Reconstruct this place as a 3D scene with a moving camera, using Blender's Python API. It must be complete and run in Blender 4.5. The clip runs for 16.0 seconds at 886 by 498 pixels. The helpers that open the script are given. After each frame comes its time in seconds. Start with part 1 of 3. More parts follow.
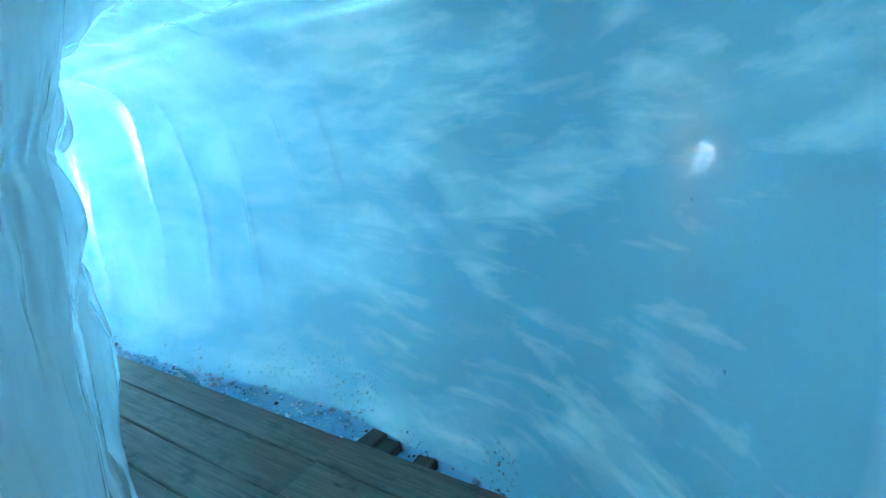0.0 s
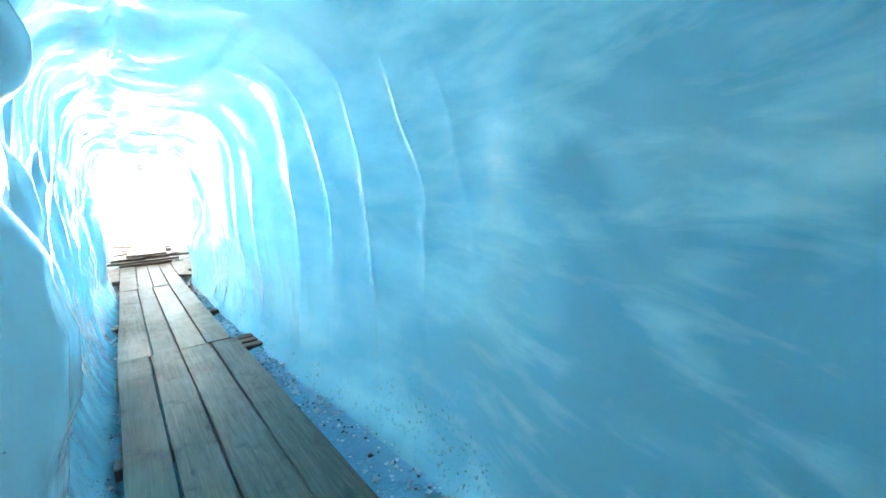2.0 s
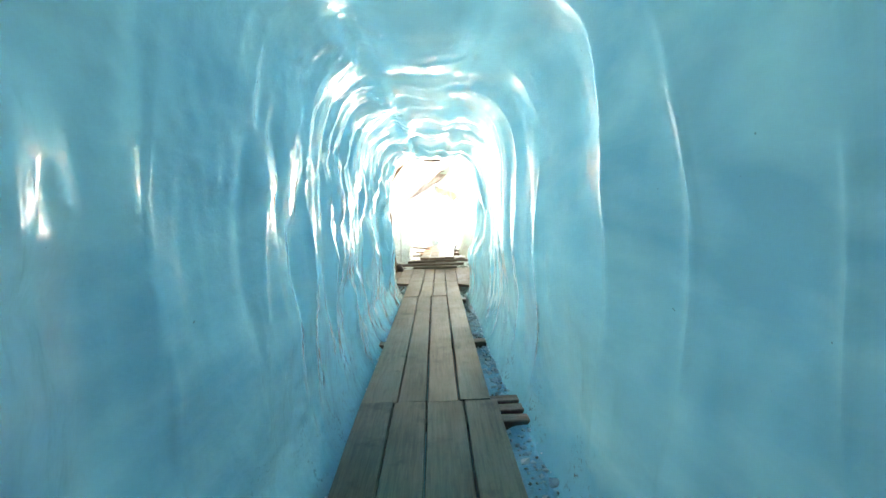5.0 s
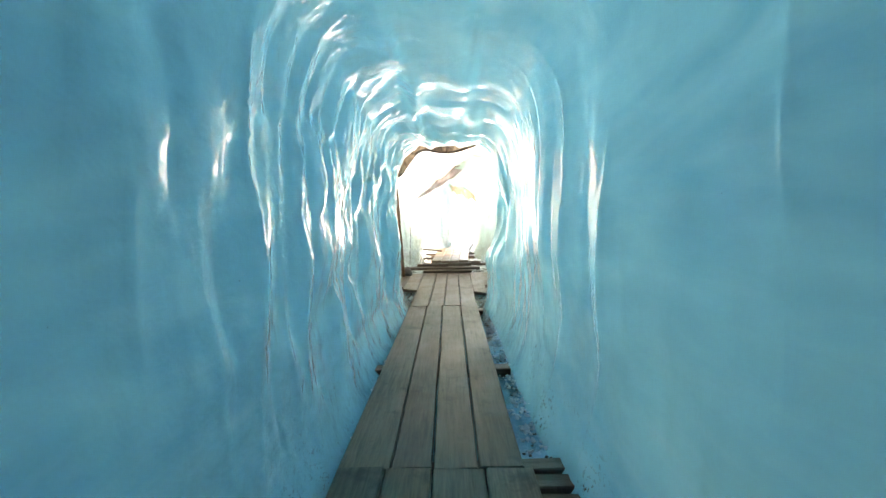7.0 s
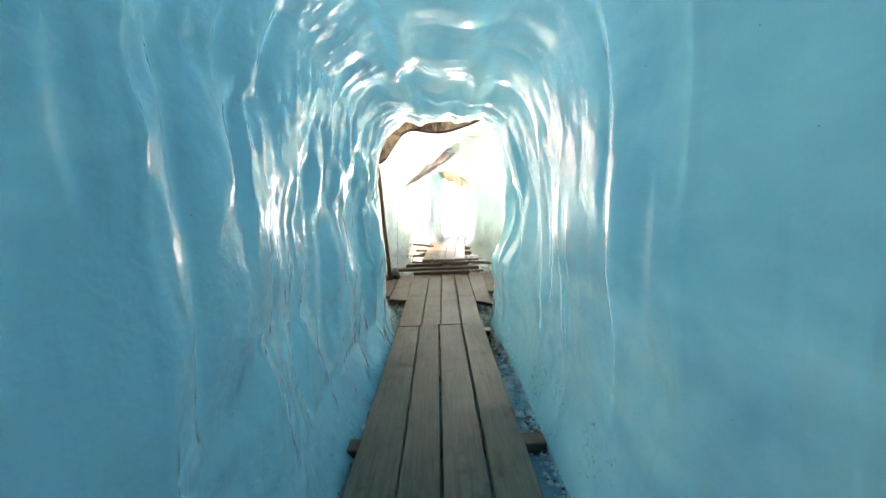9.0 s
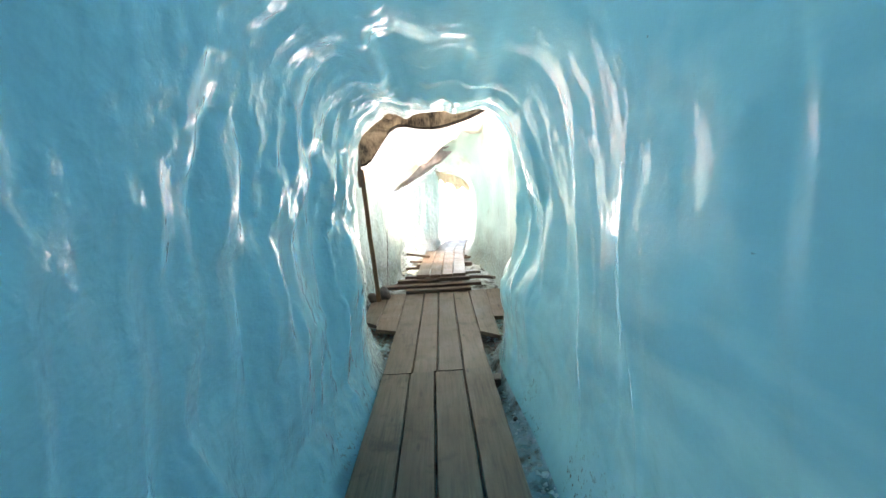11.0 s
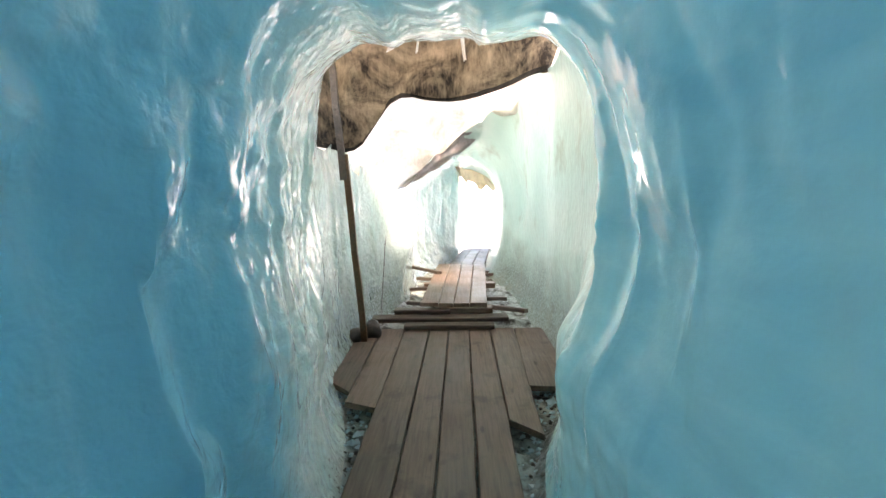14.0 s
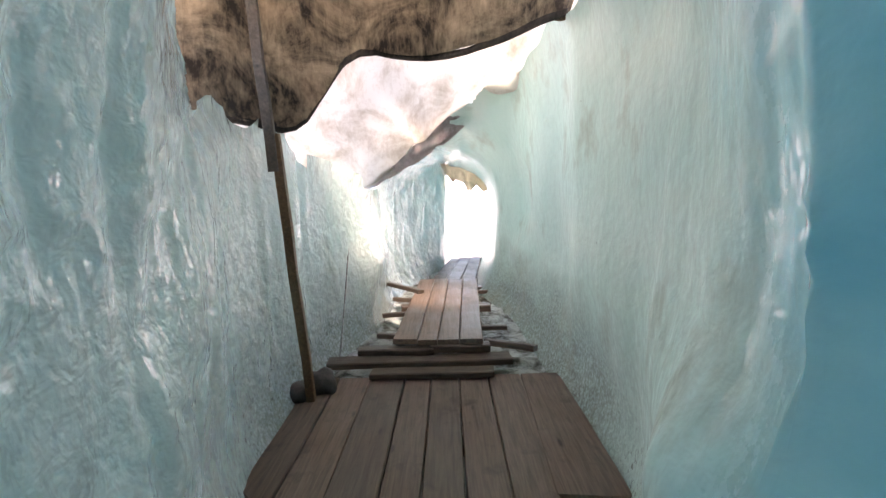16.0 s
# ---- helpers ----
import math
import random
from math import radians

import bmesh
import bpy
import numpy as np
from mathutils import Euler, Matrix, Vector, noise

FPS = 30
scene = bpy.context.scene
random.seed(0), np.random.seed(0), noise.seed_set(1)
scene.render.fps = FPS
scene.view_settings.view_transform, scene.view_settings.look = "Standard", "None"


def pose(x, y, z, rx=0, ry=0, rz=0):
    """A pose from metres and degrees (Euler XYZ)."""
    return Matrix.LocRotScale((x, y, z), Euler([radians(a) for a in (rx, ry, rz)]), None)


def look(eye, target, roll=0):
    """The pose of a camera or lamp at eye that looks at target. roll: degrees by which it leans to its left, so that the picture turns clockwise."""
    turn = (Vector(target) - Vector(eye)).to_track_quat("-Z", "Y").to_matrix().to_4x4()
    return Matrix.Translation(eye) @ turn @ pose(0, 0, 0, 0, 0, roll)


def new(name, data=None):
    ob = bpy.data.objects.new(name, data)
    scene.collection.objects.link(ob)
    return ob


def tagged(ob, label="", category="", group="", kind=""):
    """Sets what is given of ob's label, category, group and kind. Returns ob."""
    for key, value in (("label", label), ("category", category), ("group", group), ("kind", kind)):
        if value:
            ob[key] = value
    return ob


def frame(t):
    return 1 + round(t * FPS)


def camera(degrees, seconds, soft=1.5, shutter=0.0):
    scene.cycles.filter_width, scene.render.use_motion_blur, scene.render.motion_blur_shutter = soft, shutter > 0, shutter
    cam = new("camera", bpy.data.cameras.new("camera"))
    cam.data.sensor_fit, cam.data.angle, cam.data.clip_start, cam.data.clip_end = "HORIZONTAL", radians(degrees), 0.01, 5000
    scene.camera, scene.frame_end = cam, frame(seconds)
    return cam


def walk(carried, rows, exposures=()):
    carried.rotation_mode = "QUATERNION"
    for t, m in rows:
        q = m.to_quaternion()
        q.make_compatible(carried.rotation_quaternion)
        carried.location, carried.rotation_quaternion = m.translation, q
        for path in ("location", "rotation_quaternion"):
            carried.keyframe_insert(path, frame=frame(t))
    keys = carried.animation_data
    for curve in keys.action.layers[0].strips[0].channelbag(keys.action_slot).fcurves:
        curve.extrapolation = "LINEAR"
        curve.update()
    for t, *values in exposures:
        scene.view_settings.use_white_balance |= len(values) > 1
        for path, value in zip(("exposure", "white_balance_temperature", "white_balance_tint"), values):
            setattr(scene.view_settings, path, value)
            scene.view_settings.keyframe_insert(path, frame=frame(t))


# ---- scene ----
cam = camera(89.3, 16.0)
PATH = [
    (0, (0.13, 0.281, 1.782), (1.799, 1.285, 1.327), -3.2),
    (0.5, (0.44, 0.351, 1.695), (1.975, 1.569, 1.295), -2.9),
    (1, (0.672, 0.38, 1.559), (2.057, 1.782, 1.216), -2.4),
    (1.5, (0.897, 0.546, 1.514), (2.225, 2.011, 1.213), -1.3),
    (2, (1.067, 0.737, 1.529), (2.219, 2.343, 1.22), -3.0),
    (2.5, (1.294, 0.958, 1.512), (2.151, 2.737, 1.194), -2.1),
    (3, (1.456, 1.21, 1.528), (2.03, 3.098, 1.2), -1.4),
    (3.5, (1.509, 1.568, 1.499), (2.012, 3.479, 1.189), -1.2),
    (4, (1.505, 1.914, 1.509), (1.791, 3.867, 1.185), -1.8),
    (4.5, (1.511, 2.226, 1.512), (1.587, 4.212, 1.284), -2.9),
    (7, (1.503, 3.519, 1.375), (1.469, 5.509, 1.175), -1.2),
    (7.5, (1.429, 3.835, 1.422), (1.459, 5.824, 1.211), -1.6),
    (8, (1.436, 4.193, 1.426), (1.404, 6.181, 1.207), -1.7),
    (8.5, (1.455, 4.451, 1.484), (1.412, 6.431, 1.205), -1.7),
    (9, (1.418, 4.827, 1.45), (1.432, 6.809, 1.184), -2.2),
    (9.2, (1.411, 4.924, 1.454), (1.469, 6.906, 1.198), -2.5),
    (11.3, (1.481, 6.087, 1.541), (1.48, 8.067, 1.258), -3.7),
    (11.5, (1.493, 6.221, 1.525), (1.446, 8.199, 1.237), -3.6),
    (12, (1.509, 6.555, 1.534), (1.423, 8.536, 1.272), -2.6),
    (12.5, (1.504, 6.851, 1.504), (1.486, 8.831, 1.222), -2.2),
    (13, (1.477, 7.172, 1.511), (1.473, 9.152, 1.229), -3.1),
    (13.5, (1.526, 7.481, 1.5), (1.451, 9.462, 1.233), -2.7),
    (14, (1.536, 7.752, 1.515), (1.471, 9.732, 1.24), -1.1),
    (14.5, (1.524, 8.087, 1.526), (1.543, 10.071, 1.279), -2.3),
    (15, (1.504, 8.397, 1.506), (1.49, 10.382, 1.262), -2.1),
    (15.5, (1.478, 8.758, 1.464), (1.42, 10.743, 1.228), -0.3),
    (16, (1.561, 9.055, 1.446), (1.552, 11.039, 1.187), -1.5),
]
EXPOSURES = [(0, 5.7, 6700, 20), (2.0, 5.55, 7600, 20), (3.0, 5.2, 8500, 20), (4.5, 4.75, 10000, 20), (8, 4.08, 9900, 23), (12.5, 3.62, 9000, 23), (14.5, 3.22, 9000, 27), (16, 2.78, 8400, 31)]
walk(cam, [(t, look(eye, target, roll)) for t, eye, target, roll in PATH], EXPOSURES)

# ---------------------------------------------------------------- world and light
world = bpy.data.worlds.new("sky")
scene.world = world
world.use_nodes = True
wn = world.node_tree.nodes
sky = wn.new("ShaderNodeTexSky")
sky.sky_type, sky.sun_disc = "NISHITA", False
sky.sun_elevation, sky.sun_rotation = radians(52), radians(160)
world.node_tree.links.new(sky.outputs[0], wn["Background"].inputs[0])
wn["Background"].inputs[1].default_value = 0.15
sun = new("sun", bpy.data.lights.new("sun", "SUN"))
sun.data.energy, sun.data.angle, sun.data.color = 3.6, radians(24), (1.0, 0.96, 0.9)
sun.rotation_euler = (radians(38), 0, radians(20))


# ---------------------------------------------------------------- materials
class Graph:
    """A small wrapper round one node material."""

    def __init__(self, name):
        self.mat = bpy.data.materials.new(name)
        self.mat.use_nodes = True
        self.tree = self.mat.node_tree
        self.bsdf = self.tree.nodes["Principled BSDF"]
        self.out = self.tree.nodes["Material Output"]

    def node(self, kind, **props):
        n = self.tree.nodes.new(kind)
        for key, value in props.items():
            if key == "operation":
                n.operation = value
            elif key == "blend_type":
                n.blend_type = value
            elif key == "feature":
                n.feature = value
        return n

    def link(self, a, b):
        self.tree.links.new(a, b)

    def coords(self, scale=(1, 1, 1), rot=(0, 0, 0)):
        g, m = self.node("ShaderNodeNewGeometry"), self.node("ShaderNodeMapping")
        self.link(g.outputs["Position"], m.inputs["Vector"])
        m.inputs["Scale"].default_value = scale
        m.inputs["Rotation"].default_value = [radians(a) for a in rot]
        return m.outputs["Vector"]

    def local(self, scale=(1, 1, 1)):
        """Object coordinates shifted by a random amount for each object."""
        c, m = self.node("ShaderNodeTexCoord"), self.node("ShaderNodeMapping")
        info, mul = self.node("ShaderNodeObjectInfo"), self.node("ShaderNodeMath", operation="MULTIPLY")
        self.link(info.outputs["Random"], mul.inputs[0])
        mul.inputs[1].default_value = 37.0
        self.link(c.outputs["Object"], m.inputs["Vector"])
        self.link(mul.outputs[0], m.inputs["Location"])
        m.inputs["Scale"].default_value = scale
        return m.outputs["Vector"]

    def noise(self, vec, scale, detail=4.0, rough=0.55, warp=0.0):
        n = self.node("ShaderNodeTexNoise")
        self.link(vec, n.inputs["Vector"])
        n.inputs["Scale"].default_value, n.inputs["Detail"].default_value = scale, detail
        n.inputs["Roughness"].default_value, n.inputs["Distortion"].default_value = rough, warp
        return n.outputs[0]

    def ramp(self, fac, stops):
        r = self.node("ShaderNodeValToRGB")
        self.link(fac, r.inputs[0])
        el = r.color_ramp.elements
        while len(el) < len(stops):
            el.new(0.5)
        for e, (p, c) in zip(el, stops):
            e.position = p
            e.color = (*c, 1) if len(c) == 3 else c
        return r.outputs[0]

    def grey(self, fac, lo, hi, a=0.0, b=1.0):
        m = self.node("ShaderNodeMapRange")
        self.link(fac, m.inputs[0])
        for i, v in enumerate((lo, hi, a, b)):
            if isinstance(v, (int, float)):
                m.inputs[i + 1].default_value = v
            else:
                self.link(v, m.inputs[i + 1])
        return m.outputs[0]

    def mix(self, fac, a, b, blend="MIX"):
        m = self.node("ShaderNodeMixRGB", blend_type=blend)
        for i, v in enumerate((fac, a, b)):
            if isinstance(v, (int, float)):
                m.inputs[i].default_value = v
            elif isinstance(v, tuple):
                m.inputs[i].default_value = (*v, 1)
            else:
                self.link(v, m.inputs[i])
        return m.outputs[0]

    def maths(self, op, a, b=0.0):
        m = self.node("ShaderNodeMath", operation=op)
        for i, v in enumerate((a, b)):
            if isinstance(v, (int, float)):
                m.inputs[i].default_value = v
            else:
                self.link(v, m.inputs[i])
        return m.outputs[0]

    def axis(self, name):
        g, s = self.node("ShaderNodeNewGeometry"), self.node("ShaderNodeSeparateXYZ")
        self.link(g.outputs["Position"], s.inputs[0])
        return s.outputs[name]

    def bump(self, height, strength, distance):
        b = self.node("ShaderNodeBump")
        self.link(height, b.inputs["Height"])
        b.inputs["Strength"].default_value, b.inputs["Distance"].default_value = strength, distance
        self.link(b.outputs[0], self.bsdf.inputs["Normal"])
        return b.outputs[0]

    def set(self, **values):
        for key, v in values.items():
            socket = self.bsdf.inputs[key.replace("_", " ")]
            if isinstance(v, (int, float)):
                socket.default_value = v
            elif isinstance(v, tuple):
                socket.default_value = (*v, 1)
            else:
                self.link(v, socket)

    def see_through(self, color, amount, normal=None):
        """Lets light soak through: part of the surface is a translucent layer."""
        t, m = self.node("ShaderNodeBsdfTranslucent"), self.node("ShaderNodeMixShader")
        if isinstance(color, tuple):
            t.inputs[0].default_value = (*color, 1)
        else:
            self.link(color, t.inputs[0])
        if normal:
            self.link(normal, t.inputs[1])
        if isinstance(amount, (int, float)):
            m.inputs[0].default_value = amount
        else:
            self.link(amount, m.inputs[0])
        self.link(self.bsdf.outputs[0], m.inputs[1])
        self.link(t.outputs[0], m.inputs[2])
        self.link(m.outputs[0], self.out.inputs["Surface"])


def ice_material():
    g = Graph("glacier_ice")
    # cloudy bubble bands in the clear blue ice, drawn out along the old flow
    broad = g.noise(g.coords((0.9, 0.55, 1.1)), 1.3, 3, 0.5, 0.6)
    bands = g.noise(g.coords((1.0, 0.8, 3.0), (34, 0, 0)), 2.8, 5, 0.58, 0.35)
    fine = g.noise(g.coords((1, 1, 1)), 22, 3, 0.6)
    cloud = g.maths("ADD", g.maths("MULTIPLY", g.grey(broad, 0.36, 0.68), 0.55), g.maths("MULTIPLY", g.grey(bands, 0.45, 0.72), g.grey(g.axis("Y"), 1.4, 3.2, 0.48, 0.1)))
    # the shade on the bend's inner-side wall is put in as deeper blue
    left_shade = g.maths("MULTIPLY", g.grey(g.maths("ADD", g.axis("X"), g.maths("MULTIPLY", broad, 0.5)), 1.75, 1.2), g.grey(g.axis("Y"), 4.5, 6.5))
    # dimmer light on the bend's outer wall, likewise coloured deeper blue
    outer = g.grey(g.maths("ADD", g.axis("Y"), g.maths("MULTIPLY", broad, 1.0)), 2.5, 1.1)
    cloud = g.maths("SUBTRACT", cloud, g.maths("MULTIPLY", g.maths("MAXIMUM", left_shade, g.maths("MULTIPLY", outer, 0.55)), 0.62))
    blue = g.ramp(cloud, [(0.05, (0.085, 0.50, 0.62)), (0.45, (0.24, 0.67, 0.715)), (0.95, (0.54, 0.81, 0.80))])
    # weathered, bubbly, greener towards the mouth's thin roof; daylight's whitening is coloured in too
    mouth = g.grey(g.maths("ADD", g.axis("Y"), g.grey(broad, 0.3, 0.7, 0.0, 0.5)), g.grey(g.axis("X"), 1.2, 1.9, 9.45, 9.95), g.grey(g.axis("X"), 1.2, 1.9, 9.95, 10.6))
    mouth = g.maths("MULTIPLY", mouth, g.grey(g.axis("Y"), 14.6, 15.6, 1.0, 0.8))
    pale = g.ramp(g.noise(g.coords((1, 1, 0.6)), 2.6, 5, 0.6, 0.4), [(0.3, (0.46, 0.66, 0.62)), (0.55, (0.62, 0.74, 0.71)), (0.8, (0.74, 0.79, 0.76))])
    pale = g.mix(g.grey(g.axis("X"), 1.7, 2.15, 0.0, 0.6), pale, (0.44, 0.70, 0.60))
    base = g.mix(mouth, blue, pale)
    # light on the bend's inner corner is put in as near-white colour
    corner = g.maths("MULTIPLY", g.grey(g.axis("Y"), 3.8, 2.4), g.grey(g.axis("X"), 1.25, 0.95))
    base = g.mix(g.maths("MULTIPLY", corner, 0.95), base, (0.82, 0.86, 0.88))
    # silt and grit frozen in near the bed
    low = g.grey(g.maths("ADD", g.axis("Z"), g.maths("MULTIPLY", g.noise(g.coords(), 3.1, 5, 0.65), 0.9)), 0.80, 0.36)
    grit = g.grey(g.noise(g.coords((1, 1, 1.4)), 26, 4, 0.7), 0.56, 0.63)
    patch = g.grey(g.maths("ADD", g.noise(g.coords(), 2.3, 3, 0.6), g.maths("MULTIPLY", mouth, 0.07)), 0.46, 0.60)
    silt = g.maths("MULTIPLY", g.maths("MULTIPLY", low, grit), patch)
    base = g.mix(silt, base, (0.075, 0.075, 0.055))
    spots = g.grey(g.noise(g.coords((1, 1, 1.6), (20, 0, 0)), 17, 2, 0.5), 0.785, 0.81, 0.0, 0.6)
    base = g.mix(spots, base, (0.06, 0.10, 0.10))
    # brown-green silt smeared up from the bed at the mouth
    smear = g.grey(g.maths("ADD", g.axis("Z"), g.maths("MULTIPLY", g.noise(g.coords((1, 0.7, 1)), 2.2, 5, 0.6), 0.8)), 1.25, 0.6)
    smear = g.maths("MULTIPLY", g.maths("MULTIPLY", smear, g.grey(g.axis("Y"), 10.6, 11.8, 0.1, 0.9)), g.maths("MULTIPLY", mouth, g.grey(g.noise(g.coords(), 40, 3, 0.7), 0.3, 0.6, 0.45, 1.0)))
    base = g.mix(smear, base, (0.085, 0.08, 0.05))
    # thin algae and dust film on the weathered ice
    film = g.maths("MULTIPLY", mouth, g.grey(g.noise(g.coords((1, 1, 0.7)), 1.9, 6, 0.62), 0.56, 0.72, 0.0, 0.7))
    base = g.mix(film, base, (0.27, 0.27, 0.19))
    # the sunlit side of the mouth is drier and duller
    dry = g.maths("MULTIPLY", mouth, g.grey(g.axis("X"), 1.6, 1.9))
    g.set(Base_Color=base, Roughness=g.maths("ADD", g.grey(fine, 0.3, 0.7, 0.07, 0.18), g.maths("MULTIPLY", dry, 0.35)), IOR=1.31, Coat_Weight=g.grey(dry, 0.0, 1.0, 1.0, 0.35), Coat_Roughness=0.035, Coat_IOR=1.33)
    ripple = g.noise(g.coords((1, 1, 1.0)), 9, 3, 0.5, 0.3)
    height = g.maths("ADD", ripple, g.maths("MULTIPLY", fine, 0.09))
    # melt pits roughen the left wall and the mouth; the deep ice is smooth
    pits = g.noise(g.coords((1, 1, 1.25)), 9, 3, 0.5, 0.3)
    left = g.maths("MULTIPLY", g.grey(g.axis("X"), 1.3, 0.95), g.grey(g.axis("Y"), 3.5, 9.0, 0.04, 0.4))
    wear = g.maths("ADD", g.maths("MAXIMUM", g.maths("MULTIPLY", mouth, g.grey(g.axis("X"), 1.6, 1.1, 0.12, 1.0)), left), g.grey(g.axis("Y"), 5.0, 9.2, 0.08, 0.16))
    g.bump(g.maths("MULTIPLY", g.maths("ADD", height, pits), wear), 0.35, 0.05)
    # the wet skin has its own small dimples
    cells = g.noise(g.coords((1.2, 1.2, 0.75)), 14, 1.5, 0.5, 0.4)
    skin = g.node("ShaderNodeBump")
    g.link(g.maths("MULTIPLY", g.maths("MULTIPLY", cells, wear), g.grey(mouth, 0.0, 1.0, 0.3, 1.0)), skin.inputs["Height"])
    skin.inputs["Strength"].default_value, skin.inputs["Distance"].default_value = 0.9, 0.11
    g.link(skin.outputs[0], g.bsdf.inputs["Coat Normal"])
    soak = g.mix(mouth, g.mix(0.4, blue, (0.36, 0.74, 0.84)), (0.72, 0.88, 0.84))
    # less daylight soaks in where the ice lies deeper
    g.see_through(soak, g.grey(g.axis("Y"), 1.0, 7.0, 0.006, 0.046))
    return g.mat


def glacier_material():
    g = Graph("snow_covered_ice")
    c = g.ramp(g.noise(g.coords(), 1.2, 6, 0.65), [(0.3, (0.45, 0.62, 0.72)), (0.6, (0.72, 0.82, 0.86)), (0.8, (0.82, 0.86, 0.87))])
    g.set(Base_Color=c, Roughness=0.6)
    g.bump(g.noise(g.coords(), 7, 6), 0.5, 0.1)
    g.see_through((0.72, 0.89, 0.96), 0.5)
    return g.mat


def wood_material(name, dark, mid, light, wet=0.35):
    g = Graph(name)
    grain = g.noise(g.local((16, 0.9, 16)), 3.0, 6, 0.65, 0.5)
    fibre = g.noise(g.local((70, 2.2, 70)), 2.0, 3, 0.6)
    stain = g.noise(g.local((1, 1, 1)), 4.2, 5, 0.65)
    col = g.ramp(grain, [(0.28, dark), (0.5, mid), (0.75, light)])
    col = g.mix(g.grey(fibre, 0.35, 0.7, 0.0, 0.35), col, dark)
    col = g.mix(g.grey(stain, 0.56, 0.70, 0.0, 0.65), col, tuple(v * 0.4 for v in dark))
    info = g.node("ShaderNodeObjectInfo")
    col = g.mix(1.0, col, g.ramp(info.outputs["Random"], [(0.0, (0.72, 0.74, 0.72)), (1.0, (1.15, 1.1, 1.02))]), "MULTIPLY")
    # knots and worn spots
    v = g.node("ShaderNodeTexVoronoi")
    g.link(g.local((7, 1.9, 7)), v.inputs["Vector"])
    v.inputs["Scale"].default_value = 1.0
    knot = g.grey(v.outputs["Distance"], 0.11, 0.05)
    col = g.mix(g.maths("MULTIPLY", knot, 0.75), col, tuple(v2 * 0.3 for v2 in dark))
    damp = g.noise(g.local((1, 1, 1)), 2.6, 4, 0.6)
    g.set(Base_Color=col, Roughness=g.grey(damp, 0.3, 0.7, wet, wet + 0.28), Specular_IOR_Level=0.45)
    lumps = g.noise(g.local((6, 3, 6)), 6.0, 5, 0.7)
    g.bump(g.maths("ADD", g.maths("MULTIPLY", grain, 0.6), lumps), 0.5, 0.006)
    return g.mat


def fleece_material(name, clean, dirty, cover, soak):
    g = Graph(name)
    blot = g.noise(g.coords((1, 0.8, 1.2)), 2.3, 7, 0.68, 0.7)
    fine = g.noise(g.coords((2.2, 1, 0.6)), 14, 6, 0.7, 0.4)
    dirt = g.grey(g.maths("ADD", g.maths("MULTIPLY", blot, 0.75), g.maths("MULTIPLY", fine, 0.25)), cover[0], cover[1])
    col = g.mix(dirt, clean, dirty)
    weave = g.noise(g.coords((1, 1, 1)), 120, 2, 0.5)
    g.set(Base_Color=col, Roughness=0.92, Specular_IOR_Level=0.15)
    g.bump(g.maths("ADD", g.maths("MULTIPLY", weave, 0.3), fine), 0.45, 0.012)
    g.see_through(g.mix(dirt, tuple(min(1, v * 1.02) for v in clean), tuple(v * 0.55 for v in dirty)), soak)
    return g.mat


def rough_material(name, lo, hi, scale, rough, dist=0.01, spec=0.4):
    g = Graph(name)
    n = g.noise(g.coords(), scale, 6, 0.65)
    g.set(Base_Color=g.ramp(n, [(0.3, lo), (0.7, hi)]), Roughness=rough, Specular_IOR_Level=spec)
    g.bump(g.noise(g.coords(), scale * 3, 5, 0.65), 0.6, dist)
    return g.mat


def wet_bed_material():
    g = Graph("wet_gravel_and_ice_bed")
    n = g.noise(g.coords(), 5.5, 7, 0.68, 0.4)
    m = g.noise(g.coords(), 34, 4, 0.7)
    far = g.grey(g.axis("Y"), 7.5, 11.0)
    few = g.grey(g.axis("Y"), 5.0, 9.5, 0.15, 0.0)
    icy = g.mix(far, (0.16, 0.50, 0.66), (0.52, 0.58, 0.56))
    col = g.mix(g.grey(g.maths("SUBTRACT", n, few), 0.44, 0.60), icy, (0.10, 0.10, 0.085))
    col = g.mix(g.grey(g.maths("SUBTRACT", m, few), 0.55, 0.66, 0, 0.8), col, (0.035, 0.035, 0.03))
    g.set(Base_Color=col, Roughness=g.grey(m, 0.3, 0.7, 0.08, 0.4), IOR=1.31)
    g.bump(g.maths("ADD", n, g.maths("MULTIPLY", m, 0.5)), 0.5, 0.05)
    return g.mat


ICE = ice_material()
GLACIER = glacier_material()
PLANK = wood_material("weathered_wet_plank", (0.105, 0.076, 0.064), (0.215, 0.157, 0.133), (0.30, 0.232, 0.198), 0.34)
STEPWOOD = wood_material("dark_damp_timber", (0.045, 0.036, 0.030), (0.10, 0.078, 0.064), (0.17, 0.135, 0.112), 0.3)
POLEWOOD = wood_material("brown_pole_timber", (0.085, 0.048, 0.025), (0.17, 0.098, 0.053), (0.27, 0.165, 0.095), 0.45)
FLEECE_DARK = fleece_material("soiled_fleece", (0.54, 0.41, 0.285), (0.045, 0.036, 0.03), (0.39, 0.60), 0.36)
HEM = fleece_material("blackened_hem", (0.12, 0.10, 0.085), (0.02, 0.018, 0.016), (0.35, 0.6), 0.1)
FLEECE_WHITE = fleece_material("white_fleece", (0.80, 0.77, 0.73), (0.60, 0.49, 0.37), (0.46, 0.72), 0.6)
FLEECE_GREY = fleece_material("mauve_grey_fleece", (0.56, 0.50, 0.51), (0.26, 0.22, 0.225), (0.42, 0.66), 0.3)
FLEECE_BEIGE = fleece_material("beige_fleece", (0.74, 0.66, 0.55), (0.42, 0.34, 0.26), (0.48, 0.68), 0.6)
